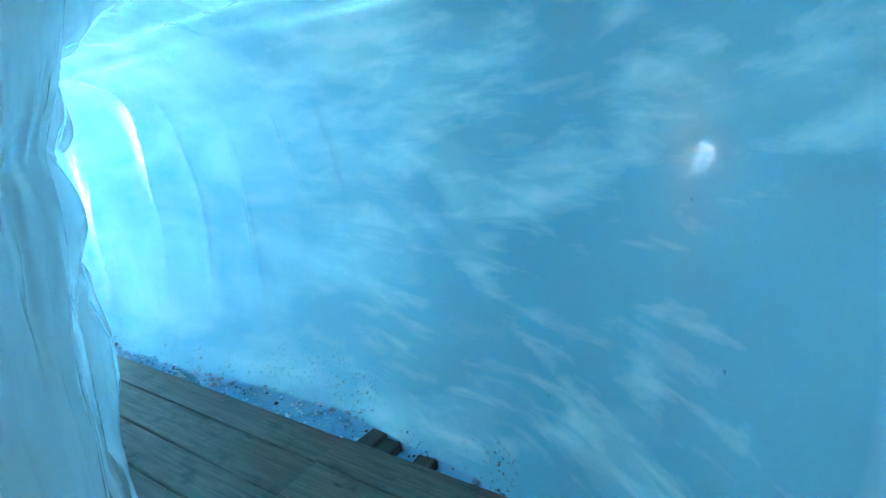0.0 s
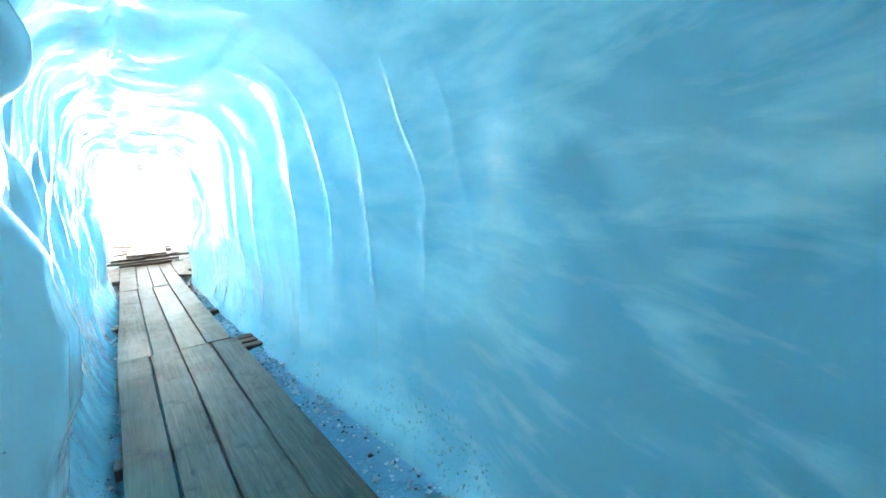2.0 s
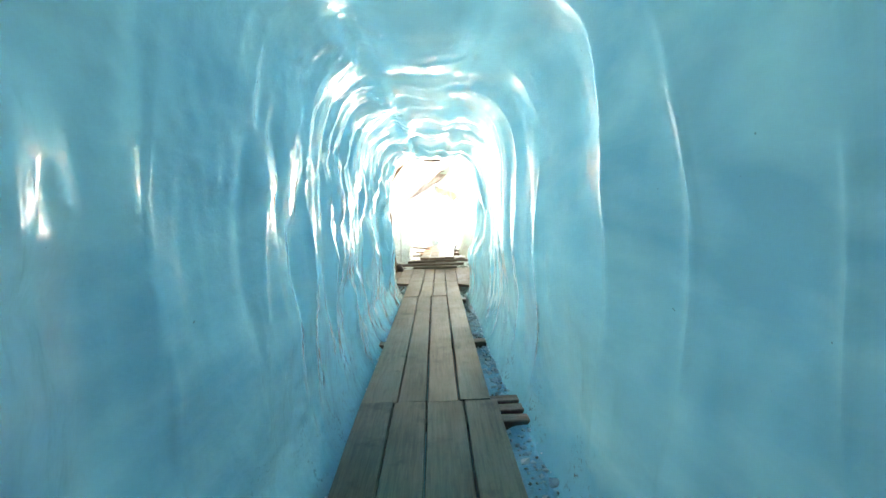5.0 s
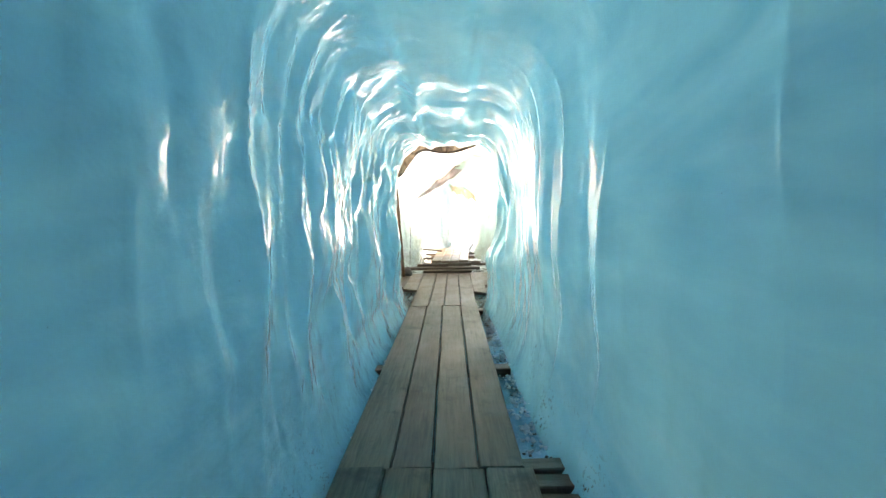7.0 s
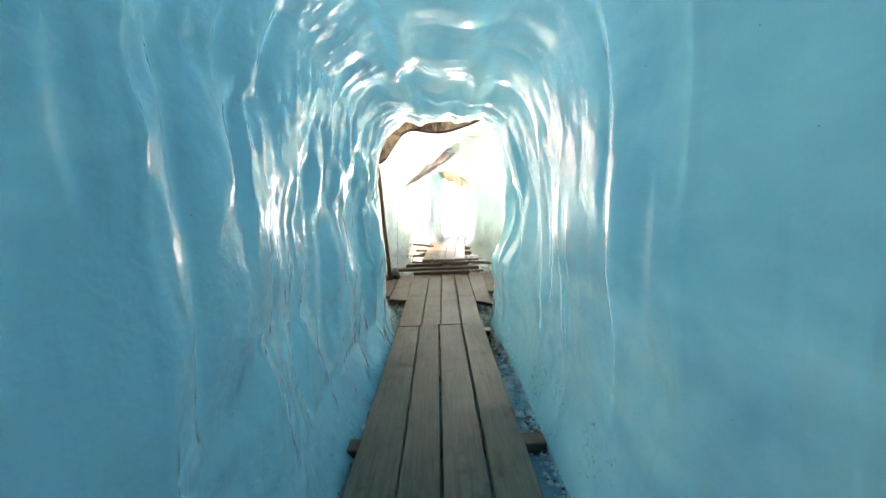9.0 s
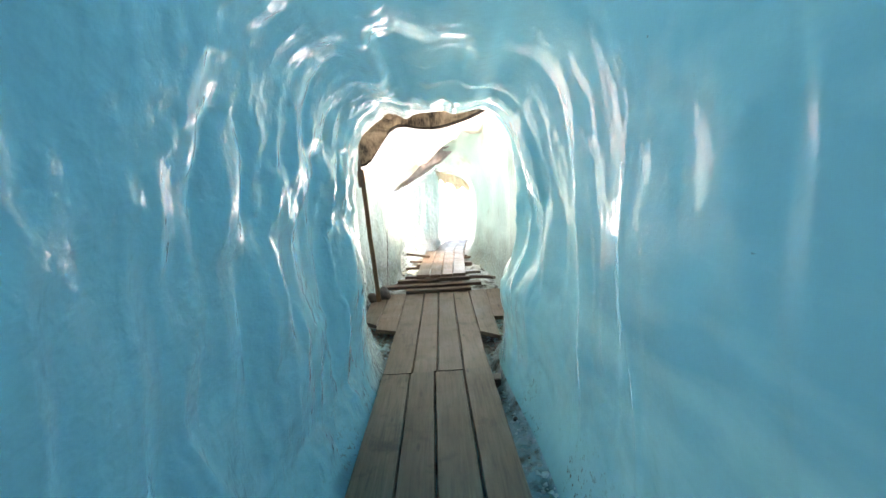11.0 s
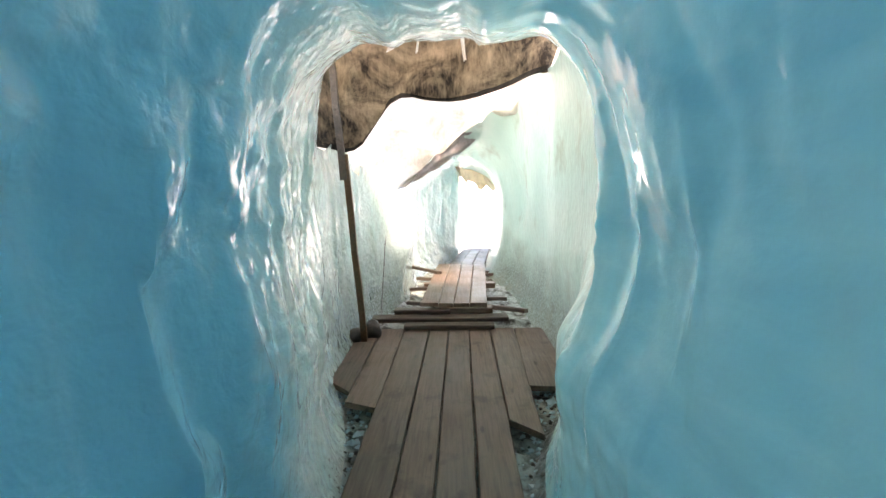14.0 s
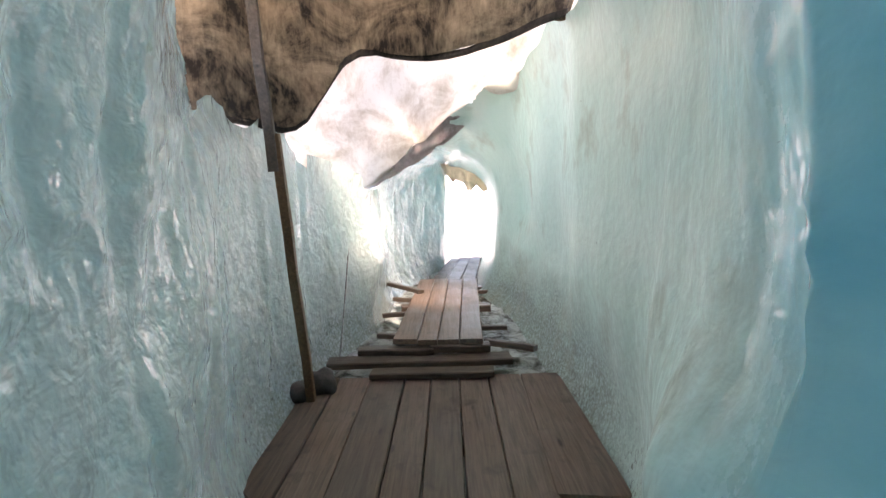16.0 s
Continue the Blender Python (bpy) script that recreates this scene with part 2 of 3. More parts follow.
STRIP = fleece_material("white_torn_cloth", (0.84, 0.82, 0.79), (0.6, 0.56, 0.5), (0.6, 0.8), 0.5)
STONE = rough_material("dark_stone", (0.03, 0.03, 0.03), (0.11, 0.105, 0.10), 12, 0.55)
GRAVEL = rough_material("wet_grit", (0.02, 0.02, 0.018), (0.12, 0.115, 0.10), 20, 0.35)
ROCK = rough_material("moraine_rubble", (0.33, 0.33, 0.33), (0.66, 0.67, 0.68), 0.8, 0.8, 0.1)
ROPE = rough_material("grey_rope", (0.16, 0.15, 0.14), (0.34, 0.32, 0.30), 60, 0.9, 0.002)
BED = wet_bed_material()


def chip_material():
    g = Graph("clear_ice_chips")
    g.set(Base_Color=(0.62, 0.82, 0.88), Roughness=0.08, IOR=1.31, Coat_Weight=0.4)
    g.bump(g.noise(g.coords(), 40, 4), 0.5, 0.01)
    g.see_through((0.6, 0.88, 0.95), 0.4)
    return g.mat


CHIP = chip_material()


# ---------------------------------------------------------------- helpers
def part(name, bm, material, parent=None, label=""):
    """Links a bmesh as one mesh object, under a thing or part where one is given."""
    me = bpy.data.meshes.new(name)
    bm.to_mesh(me)
    bm.free()
    me.materials.append(material)
    ob = new(name, me)
    ob.parent = parent
    return tagged(ob, label)


def base(name, place, label, category, group="", kind=""):
    ob = new(name)
    ob.empty_display_size = 0.1
    ob.location = place
    return tagged(ob, label, category, group, kind)


def lattice(seed):
    return np.random.RandomState(seed).rand(32, 32, 32)


LAT = lattice(4)


def vnoise(x, y, z):
    """Smooth value noise in -1..1 for arrays."""
    out = 0
    ix, iy, iz = np.floor(x).astype(int), np.floor(y).astype(int), np.floor(z).astype(int)
    fx, fy, fz = x - ix, y - iy, z - iz
    fx, fy, fz = [f * f * f * (f * (f * 6 - 15) + 10) for f in (fx, fy, fz)]
    for a in (0, 1):
        for b in (0, 1):
            for c in (0, 1):
                w = (fx if a else 1 - fx) * (fy if b else 1 - fy) * (fz if c else 1 - fz)
                out = out + w * LAT[(ix + a) % 32, (iy + b) % 32, (iz + c) % 32]
    return out * 2 - 1


def grid_faces(rows, cols, wrap=False):
    i, j = np.meshgrid(np.arange(rows - 1), np.arange(cols if wrap else cols - 1), indexing="ij")
    k = (j + 1) % cols
    return np.stack([i * cols + j, i * cols + k, (i + 1) * cols + k, (i + 1) * cols + j], -1).reshape(-1, 4)


def sheet(name, verts, faces, material, normals=None, smooth=True):
    """A mesh from computed vertex and quad arrays; unused vertices are left out."""
    used, faces = np.unique(faces, return_inverse=True)
    faces = faces.reshape(-1, 4)
    me = bpy.data.meshes.new(name)
    me.from_pydata(verts[used].tolist(), [], faces.tolist())
    me.materials.append(material)
    me.polygons.foreach_set("use_smooth", [smooth] * len(me.polygons))
    if normals is not None:
        me.normals_split_custom_set_from_vertices(normals[used].tolist())
    return new(name, me)


# ---------------------------------------------------------------- the ice tunnel
# plan: a side passage bends into a straight tunnel along +y, a roofless mouth, then a lower second tunnel
BEND, TURNX, TURNY = 1.2, 0.25, 1.75
FAR_Y = 17.8
YS = (1.7, 2.35, 2.9, 3.6, 4.5, 5.5, 6.5, 7.5, 8.5, 9.2, 9.7, 10.1, 10.5, 11.0, 12.0, 13.0, 13.7, 14.3, 14.8, 15.4, 16.2, 17.0, 17.8)
LEFT = (0.55, 0.80, 0.70, 0.66, 0.68, 0.70, 0.69, 0.68, 0.73, 0.78, 0.77, 0.70, 0.60, 0.46, 0.38, 0.50, 0.74, 0.76, 0.72, 0.82, 1.15, 1.58, 1.70)
RIGHT = (2.28, 2.42, 2.42, 2.38, 2.27, 2.22, 2.16, 2.16, 2.18, 2.15, 2.14, 2.22, 2.38, 2.52, 2.54, 2.50, 2.44, 2.34, 2.22, 2.24, 2.30, 2.38, 2.42)
TOP = (2.48, 2.48, 2.48, 2.45, 2.42, 2.40, 2.36, 2.32, 2.26, 2.16, 2.17, 2.22, 2.40, 2.75, 3.05, 3.0, 2.7, 2.2, 1.95, 1.93, 1.95, 1.95, 1.9)
FLOOR = (-0.13,) * 14 + (-0.10, -0.05, 0.0) + (0.02,) * 6


def soft(y, values):
    return sum(np.interp(y + d, YS, values) for d in (-0.14, -0.07, 0, 0.07, 0.14)) / 5


def centre_line(step=0.021):
    arc = BEND * math.pi / 2
    lead = 3.6
    s = np.arange(0, lead + arc + FAR_Y - TURNY + step, step)
    x, y, hx, hy = (np.zeros_like(s) for _ in range(4))
    a = s < lead
    x[a], y[a], hx[a] = TURNX - lead + s[a], TURNY - BEND, 1
    b = (s >= lead) & (s < lead + arc)
    ang = (s[b] - lead) / BEND
    x[b], y[b], hx[b], hy[b] = TURNX + BEND * np.sin(ang), TURNY - BEND * np.cos(ang), np.cos(ang), np.sin(ang)
    c = s >= lead + arc
    x[c], y[c], hy[c] = TURNX + BEND, TURNY + s[c] - lead - arc, 1
    return s, x, y, hx, hy


S, CX, CY, HX, HY = centre_line()
STRAIGHT = np.where(HY > 0.999, CY, 1.7)
WL = TURNX + BEND - soft(STRAIGHT, LEFT)
WR = soft(STRAIGHT, RIGHT) - TURNX - BEND
ZT, ZF = soft(STRAIGHT, TOP), soft(STRAIGHT, FLOOR)
# melt ridges at uneven steps: where each one crosses either wall, and how proud it stands
rng = np.random.RandomState(11)
START = 3.6 + BEND * math.pi / 2 - TURNY
RIDGE_R = START + np.array((-4.6, -3.4, -2.5, -1.5, -0.6, 0.4, 1.3, 2.45, 2.82, 3.38, 4.0, 4.55, 5.6, 6.27, 6.74, 7.5, 8.15, 8.92, 9.30, 9.74, 10.9, 12.4, 13.9, 14.7, 15.4, 16.2, 17.0, 18.4))
RIDGE_L = START + np.array((-4.6, -3.4, -2.5, -1.5, -0.6, 0.4, 1.2, 2.10, 2.60, 3.20, 3.95, 4.55, 5.30, 5.95, 6.60, 7.3, 8.00, 8.92, 9.33, 9.72, 10.9, 12.4, 13.9, 14.7, 15.4, 16.2, 17.0, 18.4))
RIDGE_H = rng.uniform(0.45, 1.0, len(RIDGE_R))
RIDGE_H[17:20] = 1.25


def tunnel_points(cols, push=0.0, relief=True):
    th = np.linspace(0, 2 * np.pi, cols, endpoint=False)
    T, SS = np.meshgrid(th, S)
    C = lambda v: v[:, None]
    pw = C(np.interp(STRAIGHT, (3, 5, 8.5, 9.5, 11, 14, 15), (3.8, 4.8, 4.6, 3.8, 5.0, 5.0, 2.8)))
    co, si = np.cos(T), np.sin(T)
    pw = np.where(si < 0, C(np.interp(STRAIGHT, (6, 9, 10.5, 11.2, 14, 15), (4.4, 3.6, 4.2, 6.5, 6.5, 3.2))), pw)
    ex = np.sign(co) * np.abs(co) ** (2 / pw)
    ez = np.sign(si) * np.abs(si) ** (2 / pw)
    wide = np.where(co > 0, C(WR), C(WL))
    mid, half = C((ZT + ZF) / 2 - 0.05), C((ZT - ZF) / 2 + 0.05)
    lat, ver = ex * (wide + push), mid + ez * (half + push)
    px, py = C(CX) + lat * C(HY), C(CY) - lat * C(HX)
    if relief:
        # the two walls are shaped apart and melt into each other across the roof
        turn = np.clip(ex * 0.75 + 0.5, 0, 1)
        turn = turn * turn * (3 - 2 * turn)
        side = 7.0 * turn
        # how far along, bent by slow noise so that ridges wander
        u = SS + 0.13 * vnoise(SS * 0.7 + 3, ver * 0.9 + 5, ex * 1.1 + side) + 0.05 * vnoise(SS * 2.3, ver * 2.6, ex * 2 + side)
        count = np.arange(len(RIDGE_R))
        at = turn * np.interp(u, RIDGE_R, count) + (1 - turn) * np.interp(u, RIDGE_L, count)
        k = np.clip(np.floor(at).astype(int), 0, len(RIDGE_R) - 2)
        f = np.clip(at - k, 0, 1)
        h = RIDGE_H[k] * (1 - f) + RIDGE_H[k + 1] * f
        span = np.minimum((RIDGE_R[k + 1] - RIDGE_R[k]) * turn + (RIDGE_L[k + 1] - RIDGE_L[k]) * (1 - turn), 0.9)
        fade = np.clip(0.62 + 0.9 * vnoise(SS * 1.1 + side, ver * 1.6 + 11, ex * 1.5), 0.05, 1.3)
        scallop = fade * (4 * f * (1 - f)) ** 0.42 * h * span * 0.075 * (1 - 0.75 * np.clip((ez - 0.6) / 0.35, 0, 1))
        strong = C(np.interp(STRAIGHT, (2, 2.8, 6, 9.5, 10.3, 13, 15), (0.6, 1.0, 1.1, 1.3, 0.4, 0.2, 0.5)))
        d = scallop * strong
        d += 0.05 * vnoise(SS * 0.9 + 3, ver * 0.9, ex * 1.2 + side) + 0.018 * vnoise(SS * 2.4, ver * 1.7, ex * 2.1 + 9)
        # lumpy melt pockets and runnels, strongest on the side of the mouth
        lump = C(np.interp(STRAIGHT, (1.6, 2, 3.4, 4, 6, 8, 10, 12.5, 14.5), (0.1, 0.8, 0.8, 0.4, 0.7, 1.0, 1.0, 0.7, 0.4))) * (1 - turn + turn * C(np.interp(STRAIGHT, (4, 5, 8.6, 9.2, 9.9, 10.4), (0.1, 0.38, 0.4, 0.75, 0.7, 0.1)))) * (1 - 0.65 * np.clip((ez - 0.6) / 0.35, 0, 1))
        d -= lump * 0.085 * np.abs(vnoise(SS * 3.1 + 1, ver * 1.9, ex * 3))
        d -= 0.14 * C(np.interp(STRAIGHT, (1.7, 2.0, 2.8, 3.6), (0.25, 1, 1, 0))) * np.where(co < -0.2, 1, 0) * np.abs(vnoise(SS * 1.3 + 2, ver * 3.0 + 6, ex * 1.0))
        d += 0.07 * C(np.interp(STRAIGHT, (9.5, 10.5, 14, 15), (0, 1, 1, 0.2))) * vnoise(SS * 1.7 + 8, ver * 1.5, ex * 2 + side)
        d += lump * (0.030 - 0.018 * turn) * np.abs(vnoise(SS * 6.0, ver * 4.6 + 4, ex * 6))
        d += lump * 0.009 * vnoise(SS * 15, ver * 15, ex * 14)
        # the walls run out into a foot beside the boards
        foot = np.clip((1.15 - ver) / 0.65, 0, 1)
        foot = foot * foot * (3 - 2 * foot)
        d -= foot * C(np.interp(STRAIGHT, (8, 9, 9.7, 10.2, 10.7, 11.2), (0, 0.10, 0.22, 0.28, 0.16, 0))) * turn
        d -= foot * C(np.interp(STRAIGHT, (8, 9, 10, 11, 12.6, 13.6, 14.4, 15), (0, 0.06, 0.08, 0, 0, 0.2, 0.2, 0))) * (1 - turn)
        wall = np.clip(1.15 - np.abs(np.minimum(ez, 0)), 0, 1)
        d = d * wall
        nlen = np.sqrt(ex ** 2 + ez ** 2)
        lat, ver = lat + d * ex / nlen, ver + d * ez / nlen
        # the bed is trampled flat
        bed = C(ZF) + 0.035 * vnoise(SS * 3, lat * 3, lat * 0 + 2) + 0.02 * vnoise(SS * 9, lat * 9, lat * 0)
        ver = np.where((si < 0) & (ver < bed), bed, ver)
        px, py = C(CX) + lat * C(HY), C(CY) - lat * C(HX)
    return np.stack([px, py, ver], -1).reshape(-1, 3), T.reshape(-1)


COLS = 300
ICE_V, ICE_T = tunnel_points(COLS)
ICE_F = grid_faces(len(S), COLS, True)
ang_f = np.degrees(ICE_T[ICE_F[:, 0]])
# the roof is melted through over the mouth
vx, vy, vz = ICE_V.T
ragged = 0.10 * vnoise(vx * 2.6, vy * 2.6, vz * 0 + 3)
brink = 2.22 + ragged + np.where(vx < 0.9, np.interp(vy, (10.75, 11.05, 12.2, 13.0), (0.0, -0.33, -0.3, -0.66)), np.interp(vx, (1.9, 2.15), (0.10, 0.42)))
open_v = (vz > brink) & (vy > 10.45 + ragged * 1.5 + 0.25 * np.abs(vx - 1.4)) & (vy < 14.45 + ragged)
hole = open_v[ICE_F].all(1)
near_brink = open_v & (vz - brink < 0.12) & ((vx < 0.8) | (vx > 2.1)) & (vy > 10.9)
ICE_V[near_brink, 2] = brink[near_brink]
whole = bpy.data.meshes.new("whole")
whole.from_pydata(ICE_V.tolist(), [], ICE_F.tolist())
ICE_N = np.zeros(len(ICE_V) * 3)
whole.vertices.foreach_get("normal", ICE_N)
ICE_N = ICE_N.reshape(-1, 3)
bpy.data.meshes.remove(whole)
for title, pick, mat, text, cat in (
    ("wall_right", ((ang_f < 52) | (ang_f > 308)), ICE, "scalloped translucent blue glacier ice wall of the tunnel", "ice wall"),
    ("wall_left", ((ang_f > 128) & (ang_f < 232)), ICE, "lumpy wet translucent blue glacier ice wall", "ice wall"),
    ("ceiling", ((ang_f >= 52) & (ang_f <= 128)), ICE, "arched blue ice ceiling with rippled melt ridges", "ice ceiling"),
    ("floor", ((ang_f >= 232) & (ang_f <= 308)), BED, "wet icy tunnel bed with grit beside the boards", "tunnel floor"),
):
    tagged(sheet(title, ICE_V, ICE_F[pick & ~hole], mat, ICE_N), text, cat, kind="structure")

# the glacier round the tunnel: its outer skin, open over the mouth and at the far end
OUT_V, OUT_T = tunnel_points(60, 0.34, False)
OUT_V = OUT_V + 0.05 * np.stack([vnoise(OUT_V[:, 0] * 1.5 + k, OUT_V[:, 1] * 1.5, OUT_V[:, 2] * 1.5) for k in (0, 9, 18)], -1)
OUT_F = grid_faces(len(S), 60, True)
om = OUT_V[OUT_F].mean(1)
gap = (om[:, 1] > 10.35) & (om[:, 1] < 14.4) & (om[:, 2] > np.where(om[:, 0] < 0.9, np.interp(om[:, 1], (10.7, 11.05, 13.0), (2.2, 1.88, 1.6)), 2.35))
tagged(sheet("glacier", OUT_V, OUT_F[~gap], GLACIER), "snow-dusted bluish glacier ice over the tunnel", "glacier", kind="structure")

# close the passage behind the walker with an unseen added sheet against outside light
bm = bmesh.new()
bmesh.ops.create_grid(bm, x_segments=24, y_segments=24, size=1.7, matrix=pose(TURNX - 3.55, TURNY - BEND, 1.2, 0, 90, 0))
for v in bm.verts:
    v.co.x += 0.12 * noise.noise(v.co * 1.4)
back = part("wall_back", bm, ICE)
back.modifiers.new("thickness", "SOLIDIFY").thickness = -0.5
tagged(back, "unseen blue ice sheet added to close the side passage", "ice wall", kind="structure")

# ground outside
bm = bmesh.new()
bmesh.ops.create_grid(bm, x_segments=60, y_segments=60, size=1500)
for v in bm.verts:
    r = math.hypot(v.co.x, v.co.y - 8)
    v.co.z = -0.55 + (0 if r < 60 else 0.05 * (r - 60) * (0.6 + 0.6 * noise.noise(v.co * 0.004)))
tagged(part("ground", bm, ROCK), "pale moraine and snow ground reaching to the horizon", "ground", kind="structure")


# ---------------------------------------------------------------- timber
def board(w0, w1, length, thick, bend=0.0, rng2=None, nick=0.0, cut=(0.0, 0.0)):
    """A sawn board along +y with worn, bevelled, slightly wavy edges; w0, w1: (left, right) at both ends."""
    r = rng2 or random
    bm = bmesh.new()
    rows = []
    n = 7
    c = min(0.008, thick * 0.25)
    warp, cup = r.uniform(-0.004, 0.004), r.uniform(-0.003, 0.003)
    for i in range(n):
        t = i / (n - 1)
        a, b = w0[0] + (w1[0] - w0[0]) * t, w0[1] + (w1[1] - w0[1]) * t
        a, b = a + r.uniform(-0.003, 0.003), b + r.uniform(-0.003, 0.003)
        inset = nick if i in (0,) else 0.0
        y = t * length
        z = warp * math.sin(t * 6) + bend * t * (1 - t) * 4
        ya, yb = y + (r.uniform(-0.012, 0.012) if i in (0, n - 1) else 0), y + (r.uniform(-0.012, 0.012) if i in (0, n - 1) else 0)
        ya, yb = ya + cut[0] * (1 - t), yb + cut[1] * (1 - t)
        m = (a + b) / 2
        prof = [(a + inset, ya, z - thick), (a + inset, ya, z - c), (a + c + inset, ya, z), (m, (ya + yb) / 2, z + cup), (b - c - inset, yb, z), (b - inset, yb, z - c), (b - inset, yb, z - thick)]
        rows.append([bm.verts.new(p) for p in prof])
    for p, q in zip(rows, rows[1:]):
        for j in range(6):
            bm.faces.new((p[j], p[j + 1], q[j + 1], q[j]))
        bm.faces.new((p[6], p[0], q[0], q[6]))
    bm.faces.new(rows[0][::-1])
    bm.faces.new(rows[-1])
    bmesh.ops.recalc_face_normals(bm, faces=bm.faces)
    return bm


def deck(label, y0, y1, z, near, far, thick=0.045, jag=0.03, tilt=0.0, ends=()):
    """A length of boardwalk: planks between the given edges at its near and far end."""
    walk_way = base("boardwalk", (0, y0, z), label, "boardwalk", "boardwalk lengths")
    r = random.Random(int(y0 * 100))
    gap2 = 0.0035
    for i in range(len(near) - 1):
        a, b = r.uniform(-jag, jag), r.uniform(-jag, jag)
        ob = part("plank", board((near[i] + gap2, near[i + 1] - gap2), (far[i] + gap2, far[i + 1] - gap2), y1 - y0 + b - a, thick, 0, r, 0.0, ends[i] if ends else (0.0, 0.0)), PLANK, walk_way)
        ob.location = (0, a, r.uniform(-0.005, 0.004))
        ob.rotation_euler = (tilt, 0, 0)
    return walk_way


def timber(name, place, rz, length, width, thick, label, category="board", group="", mat=None, rx=0, ry=0):
    """One loose board whose long side lies along its local y."""
    r = random.Random(int(place[0] * 991 + place[1] * 77))
    bm = board((-width / 2, width / 2), (-width / 2 * r.uniform(0.9, 1.05), width / 2), length, thick, 0, r)
    bmesh.ops.translate(bm, verts=bm.verts, vec=(0, -length / 2, 0))
    ob = part(name, bm, mat or STEPWOOD)
    ob.matrix_basis = pose(*place, rx, ry, rz)
    return tagged(ob, label, category, group)


# lengths of the boardwalk
deck("dark wet boards where the side passage joins", -0.55, 2.15, 0.022, (0.92, 1.16, 1.40, 1.64, 1.93), (0.92, 1.16, 1.40, 1.67, 1.92), jag=0.008)
deck("four dark wet worn planks laid end to end", 2.15, 5.74, 0.0, (0.91, 1.15, 1.395, 1.68, 1.93), (0.88, 1.135, 1.385, 1.665, 1.92), jag=0.012)
deck("four worn brown planks between blue ice walls", 5.74, 9.52, 0.0, (0.875, 1.165, 1.385, 1.63, 1.87), (0.925, 1.165, 1.376, 1.623, 1.853), jag=0.012)
deck("wide brown plank deck at the tunnel mouth", 9.52, 12.42, 0.0, (0.93, 1.185, 1.40, 1.62, 1.85), (0.96, 1.225, 1.43, 1.645, 1.87), jag=0.012)
deck("short side planks with broken ends at the tunnel mouth", 10.72, 12.45, -0.006, (0.49, 0.70, 0.952), (0.48, 0.70, 0.957), jag=0.0, ends=((0.42, 0.24), (0.06, -0.02)))
deck("side planks with a broken end beside the green ice", 10.38, 12.45, -0.006, (1.855, 2.06, 2.43), (1.872, 2.13, 2.44), jag=0.0, ends=((0.16, -0.02), (0.66, 0.62)))
deck("raised pale planks leading into the second tunnel", 12.66, 15.25, 0.215, (1.10, 1.31, 1.48, 1.66, 1.86), (1.20, 1.41, 1.60, 1.80, 2.00), jag=0.03)
deck("worn planks running out to the bright exit", 15.2, 17.6, 0.16, (1.30, 1.52, 1.74, 1.96), (1.66, 1.86, 2.06, 2.26), jag=0.05)

# planks across the side passage, where the walker comes from
for i in range(4):
    timber("passage_board", (-1.35, 0.02 + i * 0.25, 0.0), 90, 4.3, 0.235, 0.045, "dark wet board along the side passage", "board", "boards of the side passage", PLANK)

# sleepers and packing under the boards
for y, a, b, z in ((7.34, 0.70, 2.0, -0.05), (3.9, 0.86, 1.95, -0.05), (9.46, 0.86, 1.92, -0.05), (11.6, 0.5, 2.42, -0.055), (14.0, 1.05, 2.05, 0.165), (15.2, 1.15, 2.1, 0.11)):
    timber("sleeper", ((a + b) / 2, y, z), 90, b - a, 0.13, 0.075, "dark squared sleeper under the boards", "sleeper", "sleepers")
for i, (y, x1) in enumerate(((5.56, 2.26), (5.70, 2.22), (5.84, 2.23))):
    timber("packing_board", ((1.15 + x1) / 2, y, -0.05 + (0.0 if i else -0.004)), 90 + (i - 1) * 2, x1 - 1.15, 0.115, 0.07, "dark board end sticking out beside the walkway", "board", "stacked board ends")
for i, (y, x1, z) in enumerate(((2.08, 2.13, -0.05), (1.92, 2.10, -0.055), (1.62, 2.08, -0.06))):
    timber("packing_board", (x1 - 0.4, y, z), 90 + i * 3 - 3, 0.8, 0.13, 0.06, "dark rotten board end in the grit beside the walkway", "board", "stacked board ends")

# the step up to the raised planks
timber("step_board", (1.44, 12.42, 0.055), 90, 0.96, 0.14, 0.045, "short dark board laid as the lowest step", "step", "step boards")
timber("step_board", (1.33, 12.57, 0.098), 91.5, 1.50, 0.17, 0.05, "long dark damp board laid across as a step", "step", "step boards")
timber("step_board", (1.13, 12.68, 0.15), 90, 0.62, 0.12, 0.05, "short dark board wedged under the raised planks", "step", "step boards")
timber("step_board", (1.66, 12.70, 0.165), 90, 0.5, 0.12, 0.06, "dark board bearing the raised planks", "step", "step boards")
timber("loose_board", (2.10, 12.78, 0.14), 62, 0.46, 0.11, 0.05, "dark loose board tilted against the ice", "board", "loose boards", None, 0, 12)
for x, y, z, rz, ln in ((1.06, 13.2, 0.10, 78, 0.34), (1.08, 13.75, 0.16, 100, 0.42), (1.12, 14.3, 0.18, 70, 0.40), (1.02, 14.65, 0.26, 40, 0.75), (2.0, 13.4, 0.10, 85, 0.3), (2.05, 14.9, 0.12, 80, 0.34)):
    timber("loose_board", (x, y, z), rz, ln, 0.10, 0.045, "dark broken board end beside the raised planks", "board", "loose boards", None, 0, 8)


